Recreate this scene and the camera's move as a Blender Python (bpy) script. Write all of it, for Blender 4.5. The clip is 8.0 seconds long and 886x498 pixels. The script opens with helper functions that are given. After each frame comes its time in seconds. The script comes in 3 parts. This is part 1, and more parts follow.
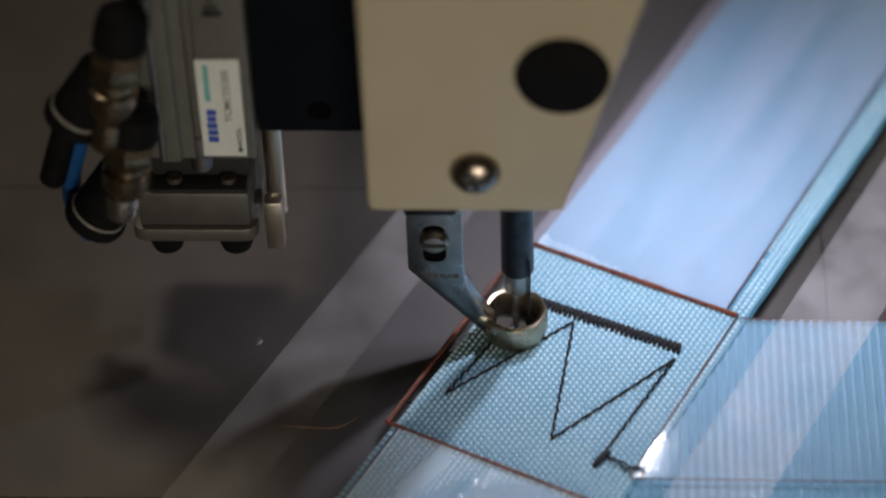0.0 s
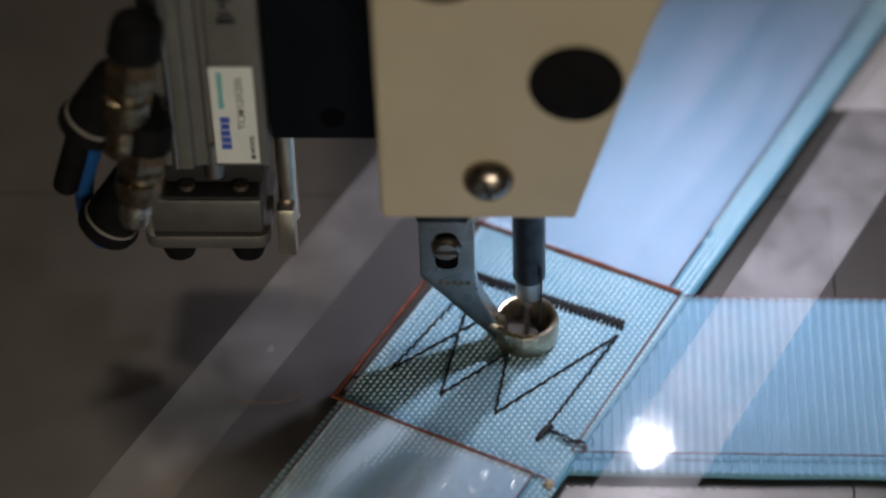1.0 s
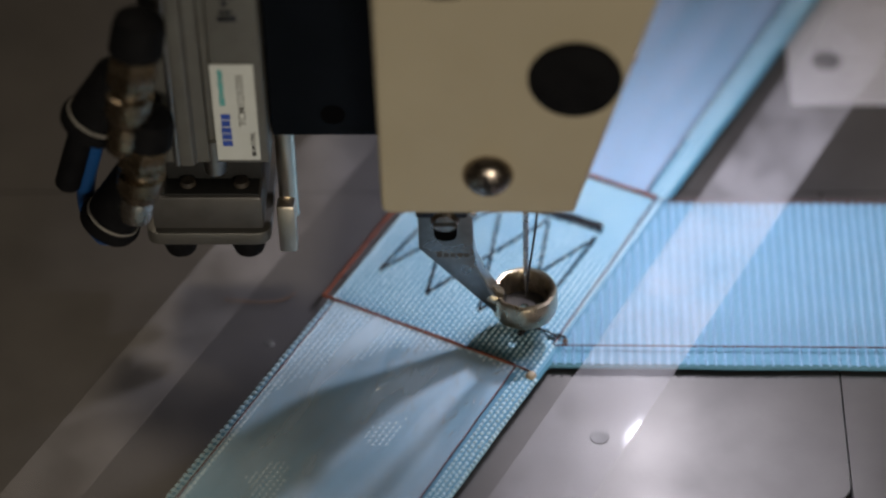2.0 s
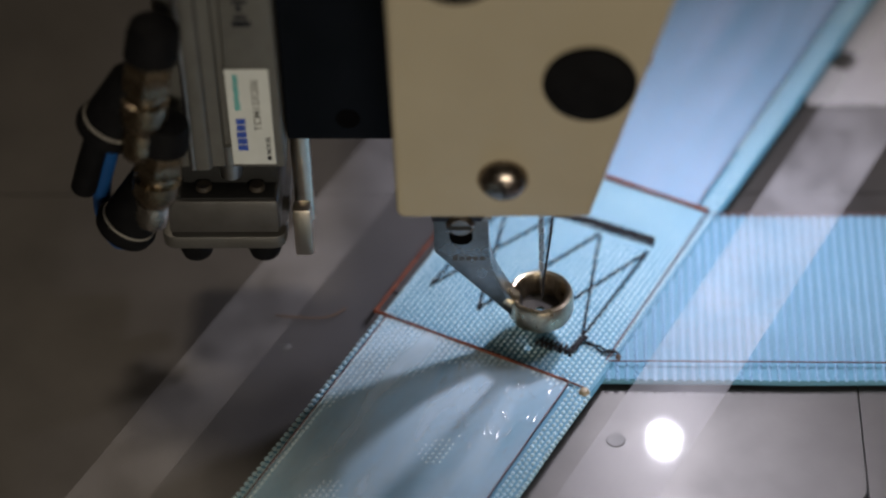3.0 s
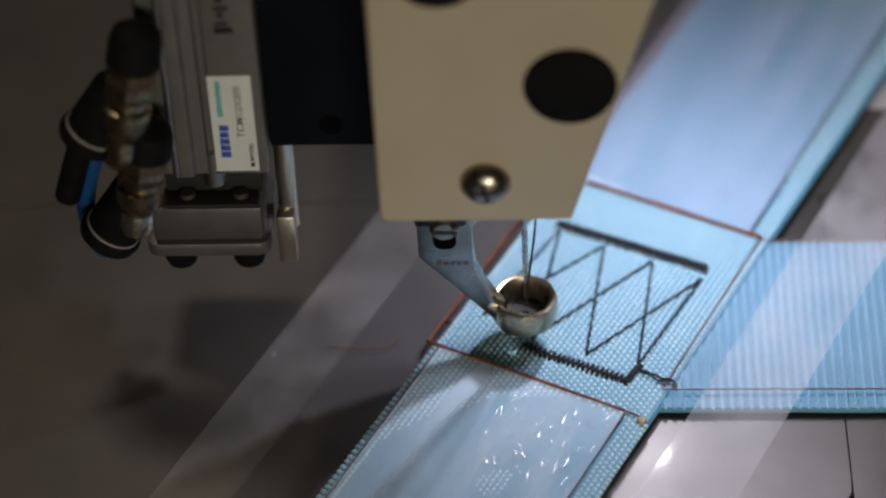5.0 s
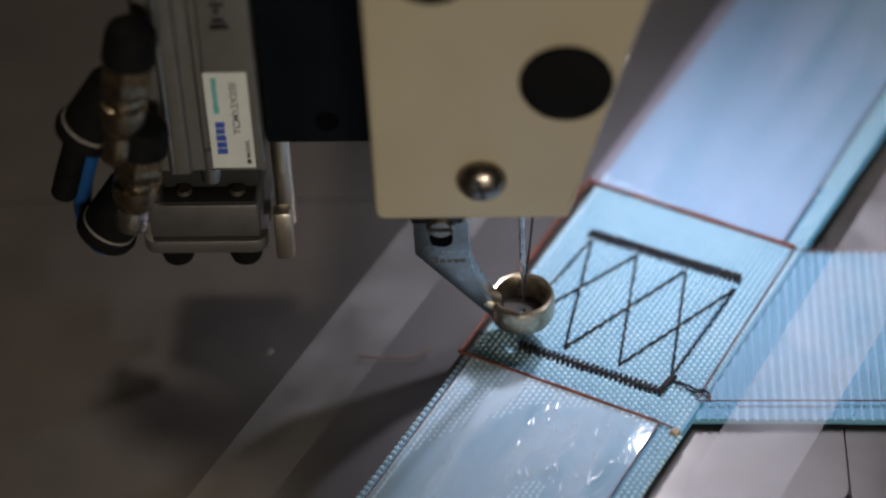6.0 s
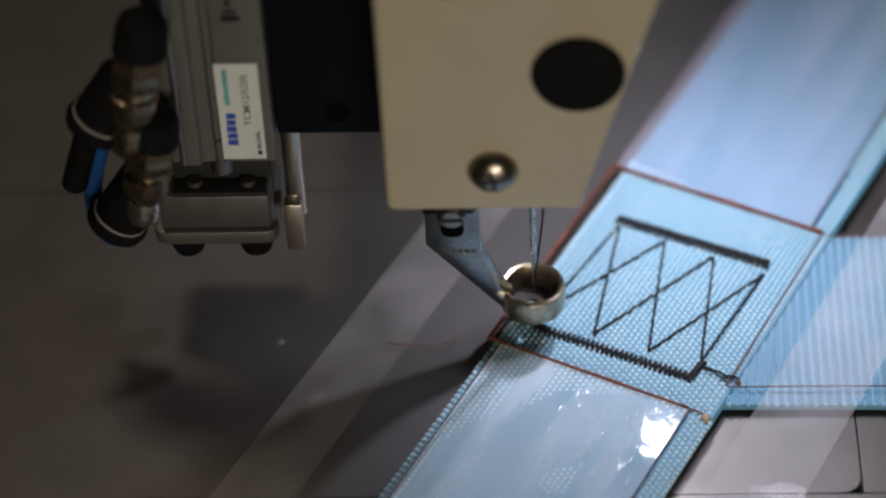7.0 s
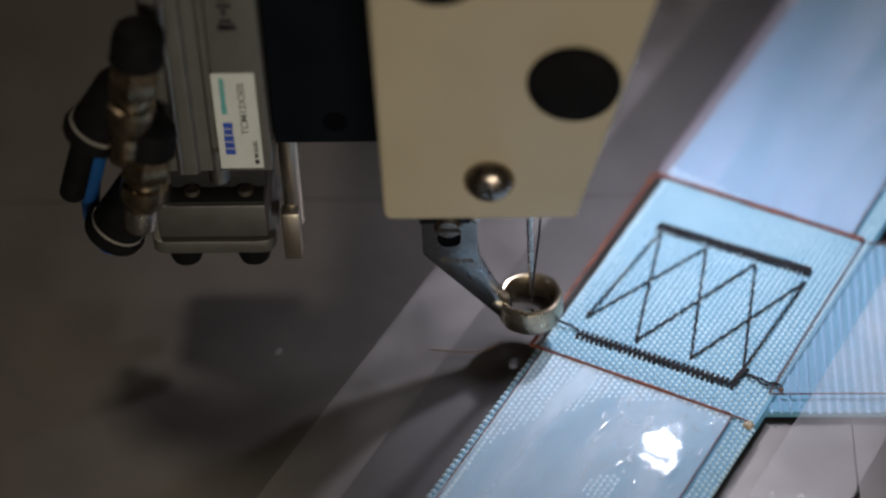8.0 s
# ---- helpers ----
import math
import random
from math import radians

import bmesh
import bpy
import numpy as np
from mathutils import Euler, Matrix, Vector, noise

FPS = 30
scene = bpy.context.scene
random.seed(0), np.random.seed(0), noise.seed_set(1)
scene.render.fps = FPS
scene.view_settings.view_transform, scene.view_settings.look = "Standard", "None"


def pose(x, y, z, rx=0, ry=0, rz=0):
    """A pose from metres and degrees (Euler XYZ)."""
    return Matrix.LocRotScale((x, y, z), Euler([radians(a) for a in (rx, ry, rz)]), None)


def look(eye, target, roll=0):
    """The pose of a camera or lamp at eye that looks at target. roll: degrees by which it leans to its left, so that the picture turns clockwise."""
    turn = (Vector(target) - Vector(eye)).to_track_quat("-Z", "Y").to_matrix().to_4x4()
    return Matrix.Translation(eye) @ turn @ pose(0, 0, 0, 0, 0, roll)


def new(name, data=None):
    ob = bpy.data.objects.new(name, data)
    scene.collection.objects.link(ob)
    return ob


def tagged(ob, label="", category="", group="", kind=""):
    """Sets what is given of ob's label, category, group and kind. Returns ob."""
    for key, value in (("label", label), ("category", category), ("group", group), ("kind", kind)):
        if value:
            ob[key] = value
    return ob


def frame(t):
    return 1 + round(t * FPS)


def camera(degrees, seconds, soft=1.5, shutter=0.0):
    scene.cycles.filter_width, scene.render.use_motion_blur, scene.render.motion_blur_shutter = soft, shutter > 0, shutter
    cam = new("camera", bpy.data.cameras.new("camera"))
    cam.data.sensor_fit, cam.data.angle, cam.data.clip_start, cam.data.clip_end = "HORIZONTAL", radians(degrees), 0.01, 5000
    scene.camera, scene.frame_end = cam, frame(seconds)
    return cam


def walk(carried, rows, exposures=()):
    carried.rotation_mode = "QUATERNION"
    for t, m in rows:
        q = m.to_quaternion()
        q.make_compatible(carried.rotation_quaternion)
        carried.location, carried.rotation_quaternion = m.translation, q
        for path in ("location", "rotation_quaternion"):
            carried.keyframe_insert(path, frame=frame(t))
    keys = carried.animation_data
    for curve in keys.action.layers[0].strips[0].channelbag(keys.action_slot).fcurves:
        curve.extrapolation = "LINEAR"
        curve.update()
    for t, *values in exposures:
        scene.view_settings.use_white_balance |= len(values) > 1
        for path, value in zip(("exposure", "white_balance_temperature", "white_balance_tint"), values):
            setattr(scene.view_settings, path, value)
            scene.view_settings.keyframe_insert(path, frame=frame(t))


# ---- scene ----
cam = camera(17.4, 8.0, soft=2.2, shutter=0.3)
# a long lens close up: sharp on the strap just before the foot, soft before and behind it
cam.data.dof.use_dof = True
cam.data.dof.focus_distance = 0.602
cam.data.dof.aperture_fstop = 5.8
walk(cam, [(t, pose(*v)) for t, v in (
    (0, (0.01131, -0.43195, 0.43311, 46.607, 1.513, 1.974)),
    (0.5, (0.00705, -0.43543, 0.43739, 46.749, 1.141, 1.642)),
    (1, (0.00683, -0.43363, 0.43402, 46.791, 1.339, 1.861)),
    (1.5, (0.00370, -0.43875, 0.43466, 46.903, 1.274, 1.439)),
    (3, (0.00506, -0.43528, 0.43924, 46.506, 1.711, 1.664)),
    (3.5, (0.00770, -0.43914, 0.43377, 47.207, 2.112, 1.606)),
    (4, (0.00801, -0.43844, 0.44215, 46.724, 1.948, 1.554)),
    (4.5, (0.00667, -0.43990, 0.43883, 47.001, 2.063, 1.161)),
    (6, (0.01158, -0.43927, 0.43521, 47.088, 2.173, 1.559)),
    (6.5, (0.01033, -0.43900, 0.43351, 46.975, 2.276, 1.454)),
    (7, (0.00832, -0.43747, 0.43714, 46.643, 2.229, 1.371)),
    (7.5, (0.01017, -0.43854, 0.43497, 46.916, 2.563, 1.169)),
    (8, (0.01194, -0.43781, 0.43669, 46.896, 2.339, 1.667)),
)])

# ---- light ----
scene.view_settings.exposure = 0.0
world = bpy.data.worlds.new("world")
scene.world = world
world.use_nodes = True
world.node_tree.nodes["Background"].inputs[0].default_value = (1.0, 0.9, 0.78, 1)
world.node_tree.nodes["Background"].inputs[1].default_value = 0.012


def area(name, eye, target, size, power, colour, shape="DISK", size_y=None):
    data = bpy.data.lights.new(name, "AREA")
    data.shape, data.size, data.energy, data.color = shape, size, power, colour
    if size_y:
        data.size_y = size_y
    ob = new(name, data)
    ob.matrix_world = look(eye, target)
    return ob


# the machine's own work light, low behind the head, and the hall's rear ceiling light
area("work_light", (0.0293, 0.0450, 0.083), (0.040, 0.003, 0.0), 0.0062, 0.082, (0.87, 0.865, 1.0))
area("work_light_side", (0.060, 0.032, 0.112), (-0.004, -0.024, 0.0), 0.032, 0.058, (0.87, 0.865, 1.0))
area("ceiling_light_rear", (-0.31, 0.50, 1.80), (0, 0, 0), 0.34, 6.6, (1.0, 0.86, 0.68), "RECTANGLE", 0.2)
# unseen low lamp, added to brighten the upright front faces
area("front_fill", (0.35, -1.9, 0.35), (0, 0, 0), 0.9, 15.5, (1.0, 0.90, 0.74), "RECTANGLE", 0.25)

# ---- materials ----
MATS = {}


def material(name, colour, rough=0.5, metal=0.0, second=None, scale=400.0, bump=0.15, fine=2500.0, rough_var=0.12, coat=0.0, stretch=(1, 1, 1), vary=0.0, spec=0.5):
    """Two colours mixed by a coarse noise, with a fine grain in relief and gloss. Scales are waves per metre."""
    if name in MATS:
        return MATS[name]
    m = bpy.data.materials.new(name)
    MATS[name] = m
    m.use_nodes = True
    n, l = m.node_tree.nodes, m.node_tree.links
    b = n["Principled BSDF"]
    co = n.new("ShaderNodeTexCoord")
    mp = n.new("ShaderNodeMapping")
    mp.inputs["Scale"].default_value = stretch
    l.new(co.outputs["Object"], mp.inputs[0])
    big = n.new("ShaderNodeTexNoise")
    big.inputs["Scale"].default_value, big.inputs["Detail"].default_value = scale, 5
    fin = n.new("ShaderNodeTexNoise")
    fin.inputs["Scale"].default_value, fin.inputs["Detail"].default_value = fine, 3
    for x in (big, fin):
        l.new(mp.outputs[0], x.inputs["Vector"])
    mix = n.new("ShaderNodeMix")
    mix.data_type = "RGBA"
    second = second or tuple(c * 0.8 for c in colour)
    mix.inputs["A"].default_value, mix.inputs["B"].default_value = (*colour, 1), (*second, 1)
    ramp = n.new("ShaderNodeMapRange")
    ramp.inputs[1].default_value, ramp.inputs[2].default_value = 0.35, 0.65
    l.new(big.outputs[0], ramp.inputs[0])
    l.new(ramp.outputs[0], mix.inputs["Factor"])
    out = mix.outputs["Result"]
    if vary:
        info = n.new("ShaderNodeObjectInfo")
        hsv = n.new("ShaderNodeHueSaturation")
        mr = n.new("ShaderNodeMapRange")
        mr.inputs[3].default_value, mr.inputs[4].default_value = 1 - vary, 1 + vary
        l.new(info.outputs["Random"], mr.inputs[0])
        l.new(mr.outputs[0], hsv.inputs["Value"])
        l.new(out, hsv.inputs["Color"])
        out = hsv.outputs[0]
    l.new(out, b.inputs["Base Color"])
    rr = n.new("ShaderNodeMapRange")
    rr.inputs[3].default_value, rr.inputs[4].default_value = max(rough - rough_var, 0.02), min(rough + rough_var, 1)
    l.new(big.outputs[0], rr.inputs[0])
    l.new(rr.outputs[0], b.inputs["Roughness"])
    b.inputs["Metallic"].default_value = metal
    b.inputs["Specular IOR Level"].default_value = spec
    b.inputs["Coat Weight"].default_value = coat
    b.inputs["Coat Roughness"].default_value = 0.08
    bp = n.new("ShaderNodeBump")
    bp.inputs["Strength"].default_value, bp.inputs["Distance"].default_value = bump, 0.0003
    l.new(fin.outputs[0], bp.inputs["Height"])
    l.new(bp.outputs[0], b.inputs["Normal"])
    return m


def film(name, haze, colour, rough, scale, wrinkle=0.2, gloss=0.035, spread=0.15, stretch=(1, 1, 1), ripple=170):
    """Clear plastic sheet: lets the light through, with a milky haze and a gloss."""
    m = bpy.data.materials.new(name)
    m.use_nodes = True
    n, l = m.node_tree.nodes, m.node_tree.links
    b = n["Principled BSDF"]
    b.inputs["Base Color"].default_value = (*colour, 1)
    b.inputs["Roughness"].default_value = 0.6
    b.inputs["Specular IOR Level"].default_value = 0.0
    co = n.new("ShaderNodeTexCoord")
    no = n.new("ShaderNodeTexNoise")
    no.inputs["Scale"].default_value, no.inputs["Detail"].default_value = scale, 4
    mp = n.new("ShaderNodeMapping")
    mp.inputs["Scale"].default_value = stretch
    l.new(co.outputs["Object"], mp.inputs[0])
    l.new(mp.outputs[0], no.inputs["Vector"])
    mr = n.new("ShaderNodeMapRange")
    mr.inputs[1].default_value, mr.inputs[2].default_value = 0.3, 0.7
    mr.inputs[3].default_value, mr.inputs[4].default_value = haze * (1 - spread), haze * (1 + spread)
    l.new(no.outputs[0], mr.inputs[0])
    tr = n.new("ShaderNodeBsdfTransparent")
    mx = n.new("ShaderNodeMixShader")
    l.new(mr.outputs[0], mx.inputs[0])
    l.new(tr.outputs[0], mx.inputs[1])
    l.new(b.outputs[0], mx.inputs[2])
    gl = n.new("ShaderNodeBsdfGlossy")
    gl.inputs["Roughness"].default_value = rough
    wr = n.new("ShaderNodeTexNoise")
    wr.inputs["Scale"].default_value, wr.inputs["Detail"].default_value = ripple, 3
    l.new(co.outputs["Object"], wr.inputs["Vector"])
    bp = n.new("ShaderNodeBump")
    bp.inputs["Strength"].default_value, bp.inputs["Distance"].default_value = wrinkle, 0.0008
    l.new(wr.outputs[0], bp.inputs["Height"])
    l.new(bp.outputs[0], gl.inputs["Normal"])
    g2 = n.new("ShaderNodeMixShader")
    g2.inputs[0].default_value = gloss
    l.new(mx.outputs[0], g2.inputs[1])
    l.new(gl.outputs[0], g2.inputs[2])
    l.new(g2.outputs[0], n["Material Output"].inputs["Surface"])
    return m


CREAM = material("cream_enamel", (0.45, 0.395, 0.285), 0.42, second=(0.425, 0.37, 0.265), scale=60, bump=0.05, fine=1500)
BLACK = material("black_rubber", (0.004, 0.004, 0.0048), 0.7, second=(0.007, 0.007, 0.008), scale=300, spec=0.08)
NAVY = material("black_anodised", (0.0025, 0.004, 0.0065), 0.7, second=(0.004, 0.0055, 0.009), scale=100, spec=0.08)
CHROME = material("chrome", (0.60, 0.57, 0.53), 0.27, 1.0, scale=300, rough_var=0.06)
STEEL = material("brushed_steel", (0.46, 0.46, 0.45), 0.34, 1.0, second=(0.36, 0.35, 0.34), scale=220)
FOOT_STEEL = material("foot_steel", (0.30, 0.315, 0.32), 0.3, 1.0, second=(0.22, 0.23, 0.235), scale=260)
SCREW = material("dull_screw_steel", (0.38, 0.33, 0.29), 0.24, 1.0, second=(0.28, 0.24, 0.21), scale=300)
ROD = material("polished_nickel_rod", (0.80, 0.72, 0.60), 0.3, 1.0, second=(0.66, 0.58, 0.47), scale=90, stretch=(3, 3, 0.3))
FLANGE = material("grey_flange_plate", (0.145, 0.14, 0.13), 0.42, 0.55, second=(0.12, 0.115, 0.105), scale=160)
BRASS = material("worn_nickel", (0.53, 0.45, 0.32), 0.30, 1.0, second=(0.38, 0.32, 0.24), scale=500)
FITTING = material("tarnished_brass", (0.42, 0.345, 0.25), 0.27, 1.0, second=(0.21, 0.165, 0.115), scale=350)
TOOL = material("dull_tool_steel", (0.11, 0.105, 0.10), 0.5, 0.5, second=(0.085, 0.08, 0.075), scale=180)
# brass and brown darkened in colour, for the shade inside the foot's ring
LINER = material("shaded_brass", (0.30, 0.25, 0.175), 0.55, 0.8, second=(0.14, 0.11, 0.075), scale=420)
SHADE_BROWN = material("shade_brown", (0.05, 0.040, 0.028), 0.65, 0.2, second=(0.025, 0.02, 0.017), scale=500)
ALU = material("grey_aluminium", (0.17, 0.168, 0.155), 0.45, 0.6, second=(0.145, 0.142, 0.132), scale=150)
DARK_STEEL = material("oiled_bar_steel", (0.06, 0.06, 0.07), 0.4, 1.0, second=(0.035, 0.035, 0.04), scale=300)
BED = material("machine_bed_steel", (0.130, 0.120, 0.113), 0.42, 0.55, second=(0.088, 0.081, 0.077), scale=32, rough_var=0.1, bump=0.06, fine=900)
BED_BACK = material("pale_bed_paint", (0.52, 0.50, 0.50), 0.5, 0.2, second=(0.44, 0.42, 0.42), scale=38)
HOLE = material("black_hole", (0.0015, 0.0015, 0.002), 0.9, spec=0.05)
# near-black, also used where shade in gaps and slots is put into colour
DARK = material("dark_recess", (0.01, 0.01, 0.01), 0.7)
BLUE_WEB = material("blue_polyester", (0.13, 0.34, 0.49), 0.55, second=(0.115, 0.315, 0.455), scale=90, bump=0.4, fine=4000)
BLUE_YARN = material("blue_yarn", (0.58, 0.79, 0.87), 0.32, second=(0.49, 0.72, 0.83), scale=120, bump=0.35, fine=5000, coat=0.2)
CROSS_YARN = material("blue_rib_yarn", (0.24, 0.46, 0.66), 0.4, second=(0.20, 0.41, 0.61), scale=120, bump=0.35, fine=5000)
THREAD = material("black_thread", (0.006, 0.006, 0.010), 0.75, bump=0.5, fine=6000, vary=0.3)
BURNT = material("burnt_cut_edge", (0.22, 0.062, 0.028), 0.5, second=(0.11, 0.025, 0.014), scale=250)
BURNT_THIN = material("thin_cut_edge", (0.12, 0.05, 0.06), 0.5, second=(0.07, 0.025, 0.025), scale=250)
MELT = material("pale_melted_plastic", (0.46, 0.38, 0.27), 0.3, second=(0.30, 0.23, 0.14), scale=500)
TAN = material("tan_thread", (0.17, 0.09, 0.05), 0.7, second=(0.11, 0.06, 0.035), scale=600)
WHITE = material("white_label", (0.62, 0.64, 0.62), 0.45, second=(0.58, 0.60, 0.58), scale=200)
RING = material("pale_plastic", (0.30, 0.28, 0.25), 0.5, second=(0.25, 0.235, 0.21), scale=300)
INK_BLUE = material("blue_print", (0.03, 0.08, 0.42), 0.5)
INK_TEAL = material("teal_print", (0.06, 0.38, 0.38), 0.5)
INK_GREY = material("grey_print", (0.20, 0.20, 0.19), 0.5)
INK_BLACK = material("black_print", (0.03, 0.03, 0.03), 0.5)
TUBE = material("blue_air_tube", (0.011, 0.065, 0.21), 0.3, second=(0.009, 0.055, 0.18), scale=200)
WALL = material("plain_wall_paint", (0.42, 0.40, 0.36), 0.8, second=(0.38, 0.36, 0.33), scale=3, fine=200)
FLOOR = material("grey_floor", (0.20, 0.19, 0.18), 0.6, second=(0.16, 0.155, 0.15), scale=3, fine=120)
FILM = film("clear_film", 0.17, (0.70, 0.70, 0.86), 0.10, 95, 0.22, 0.022, 0.4, (1, 0.12, 1))
FILM_GREY = film("scuffed_clear_film", 0.235, (0.70, 0.76, 0.81), 0.05, 110, 0.09, 0.012, 0.5, (1, 0.25, 1), 230)
TAPE = film("frosted_tape", 0.14, (0.72, 0.70, 0.74), 0.06, 75, 0.04, 0.010, 0.5)
# same tape with less haze, to paint in the dimness left of the head
TAPE_SHADED = film("shaded_frosted_tape", 0.085, (0.72, 0.69, 0.70), 0.06, 60, 0.04, 0.010, 0.6)
VEIL = film("thin_film", 0.04, (0.66, 0.65, 0.70), 0.10, 90, 0.06, 0.015)

# ---- mesh helpers; all sizes below are in millimetres ----
MM = 0.001


def part(name, bm, mat, parent=None, label="", smooth=True):
    for v in bm.verts:
        v.co *= MM
    me = bpy.data.meshes.new(name)
    bm.normal_update()
    bm.to_mesh(me)
    bm.free()
    me.materials.append(mat)
    if smooth:
        for p in me.polygons:
            p.use_smooth = True
        me.set_sharp_from_angle(angle=radians(38))
    ob = new(name, me)
    if parent:
        ob.parent = parent
    if label:
        ob["label"] = label
    return ob


def empty(name, x=0, y=0, z=0):
    ob = new(name)
    ob.empty_display_size = 0.01
    ob.location = (x * MM, y * MM, z * MM)
    return ob


def box(x0, x1, y0, y1, z0, z1, bev=0.4, seg=2, bm=None):
    fresh = bmesh.new()
    bmesh.ops.create_cube(fresh, size=1)
    for v in fresh.verts:
        v.co = Vector((x0 + (v.co.x + 0.5) * (x1 - x0), y0 + (v.co.y + 0.5) * (y1 - y0), z0 + (v.co.z + 0.5) * (z1 - z0)))
    if bev:
        bmesh.ops.bevel(fresh, geom=fresh.edges[:], offset=bev, segments=seg, affect="EDGES", profile=0.5)
    return join(bm, fresh)


def join(bm, extra):
    if bm is None:
        return extra
    me = bpy.data.meshes.new("tmp")
    extra.to_mesh(me)
    extra.free()
    bm.from_mesh(me)
    bpy.data.meshes.remove(me)
    return bm


def lathe(profile, base=(0, 0, 0), axis=(0, 0, 1), seg=32, bm=None, facets=None, caps=True):
    """Turns a profile of (radius, height) about an axis through base."""
    fresh = bmesh.new()
    turn = Vector(axis).to_track_quat("Z", "Y").to_matrix()
    n = facets or seg
    rings = []
    for r, h in profile:
        rings.append([fresh.verts.new(Vector(base) + turn @ Vector((r * math.cos(a), r * math.sin(a), h)))
                      for a in (2 * math.pi * (i + 0.5) / n for i in range(n))])
    for a, b in zip(rings, rings[1:]):
        for i in range(n):
            fresh.faces.new((a[i], a[(i + 1) % n], b[(i + 1) % n], b[i]))
    if caps:
        fresh.faces.new(rings[0][::-1])
        fresh.faces.new(rings[-1])
    bmesh.ops.remove_doubles(fresh, verts=fresh.verts, dist=1e-4)
    bmesh.ops.recalc_face_normals(fresh, faces=fresh.faces)
    return join(bm, fresh)


def tube(points, r, seg=8, bm=None):
    """A round rod along points; r may be one radius or one a point."""
    fresh = bmesh.new()
    pts = [Vector(p) for p in points]
    rad = r if isinstance(r, (list, tuple)) else [r] * len(pts)
    up = Vector((0.13, 0.21, 1)).normalized()
    rings = []
    for i, p in enumerate(pts):
        d = (pts[min(i + 1, len(pts) - 1)] - pts[max(i - 1, 0)]).normalized()
        u = d.cross(up if abs(d.dot(up)) < 0.95 else Vector((1, 0, 0))).normalized()
        w = d.cross(u)
        rings.append([fresh.verts.new(p + rad[i] * (u * math.cos(2 * math.pi * k / seg) + w * math.sin(2 * math.pi * k / seg))) for k in range(seg)])
    for a, b in zip(rings, rings[1:]):
        for i in range(seg):
            fresh.faces.new((a[i], a[(i + 1) % seg], b[(i + 1) % seg], b[i]))
    fresh.faces.new(rings[0][::-1])
    fresh.faces.new(rings[-1])
    bmesh.ops.recalc_face_normals(fresh, faces=fresh.faces)
    return join(bm, fresh)


def curve_points(ctrl, n=24):
    """A smooth line through control points."""
    c = [Vector(p) for p in ctrl]
    out = []
    for i in range(n + 1):
        s = i / n * (len(c) - 1)
        k = min(int(s), len(c) - 2)
        f = s - k
        p0, p1, p2, p3 = c[max(k - 1, 0)], c[k], c[k + 1], c[min(k + 2, len(c) - 1)]
        out.append(0.5 * (2 * p1 + (p2 - p0) * f + (2 * p0 - 5 * p1 + 4 * p2 - p3) * f * f + (3 * p1 - p0 - 3 * p2 + p3) * f ** 3))
    return out


def prism(outline, a0, a1, axis="y", bev=0.0, seg=2, bm=None):
    """An outline pushed along an axis: (x, z) along y, or (x, y) along z."""
    fresh = bmesh.new()

    def at(p, h):
        return (p[0], h, p[1]) if axis == "y" else (p[0], p[1], h)
    lo = [fresh.verts.new(at(p, a0)) for p in outline]
    hi = [fresh.verts.new(at(p, a1)) for p in outline]
    n = len(outline)
    fresh.faces.new(lo)
    fresh.faces.new(hi[::-1])
    for i in range(n):
        fresh.faces.new((lo[i], hi[i], hi[(i + 1) % n], lo[(i + 1) % n]))
    bmesh.ops.recalc_face_normals(fresh, faces=fresh.faces)
    if bev:
        caps = [e for e in fresh.edges if len(e.link_faces) == 2 and any(len(f.verts) == n for f in e.link_faces)] if n > 4 else fresh.edges[:]
        bmesh.ops.bevel(fresh, geom=caps, offset=bev, segments=seg, affect="EDGES", profile=0.5)
    return join(bm, fresh)


def rounded(points, radii, steps=6):
    """An outline with its corners rounded."""
    out = []
    n = len(points)
    for i, (p, r) in enumerate(zip(points, radii)):
        p = Vector(p)
        if r <= 0:
            out.append(tuple(p))
            continue
        a = (Vector(points[i - 1]) - p).normalized()
        b = (Vector(points[(i + 1) % n]) - p).normalized()
        d = r / math.tan(a.angle(b) / 2)
        s, e = p + a * d, p + b * d
        for k in range(steps + 1):
            f = k / steps
            out.append(tuple((1 - f) ** 2 * s + 2 * f * (1 - f) * p + f * f * e))
    return out


# ---- the hall and the machine's table ----
def plain_room():
    for name, ext in (("floor", (-3000, 3000, -3000, 3000, -860, -800)), ("ceiling", (-3000, 3000, -3000, 3000, 2200, 2260)),
                      ("wall_north", (-3000, 3000, 3000, 3080, -800, 2200)), ("wall_south", (-3000, 3000, -3080, -3000, -800, 2200)),
                      ("wall_east", (3000, 3080, -3000, 3000, -800, 2200)), ("wall_west", (-3080, -3000, -3000, 3000, -800, 2200))):
        ob = part(name, box(*ext, bev=0), FLOOR if name == "floor" else WALL, smooth=False)
        tagged(ob, "plain dim factory hall " + name.split("_")[0] + " around the machine", name.split("_")[0], kind="structure")


plain_room()


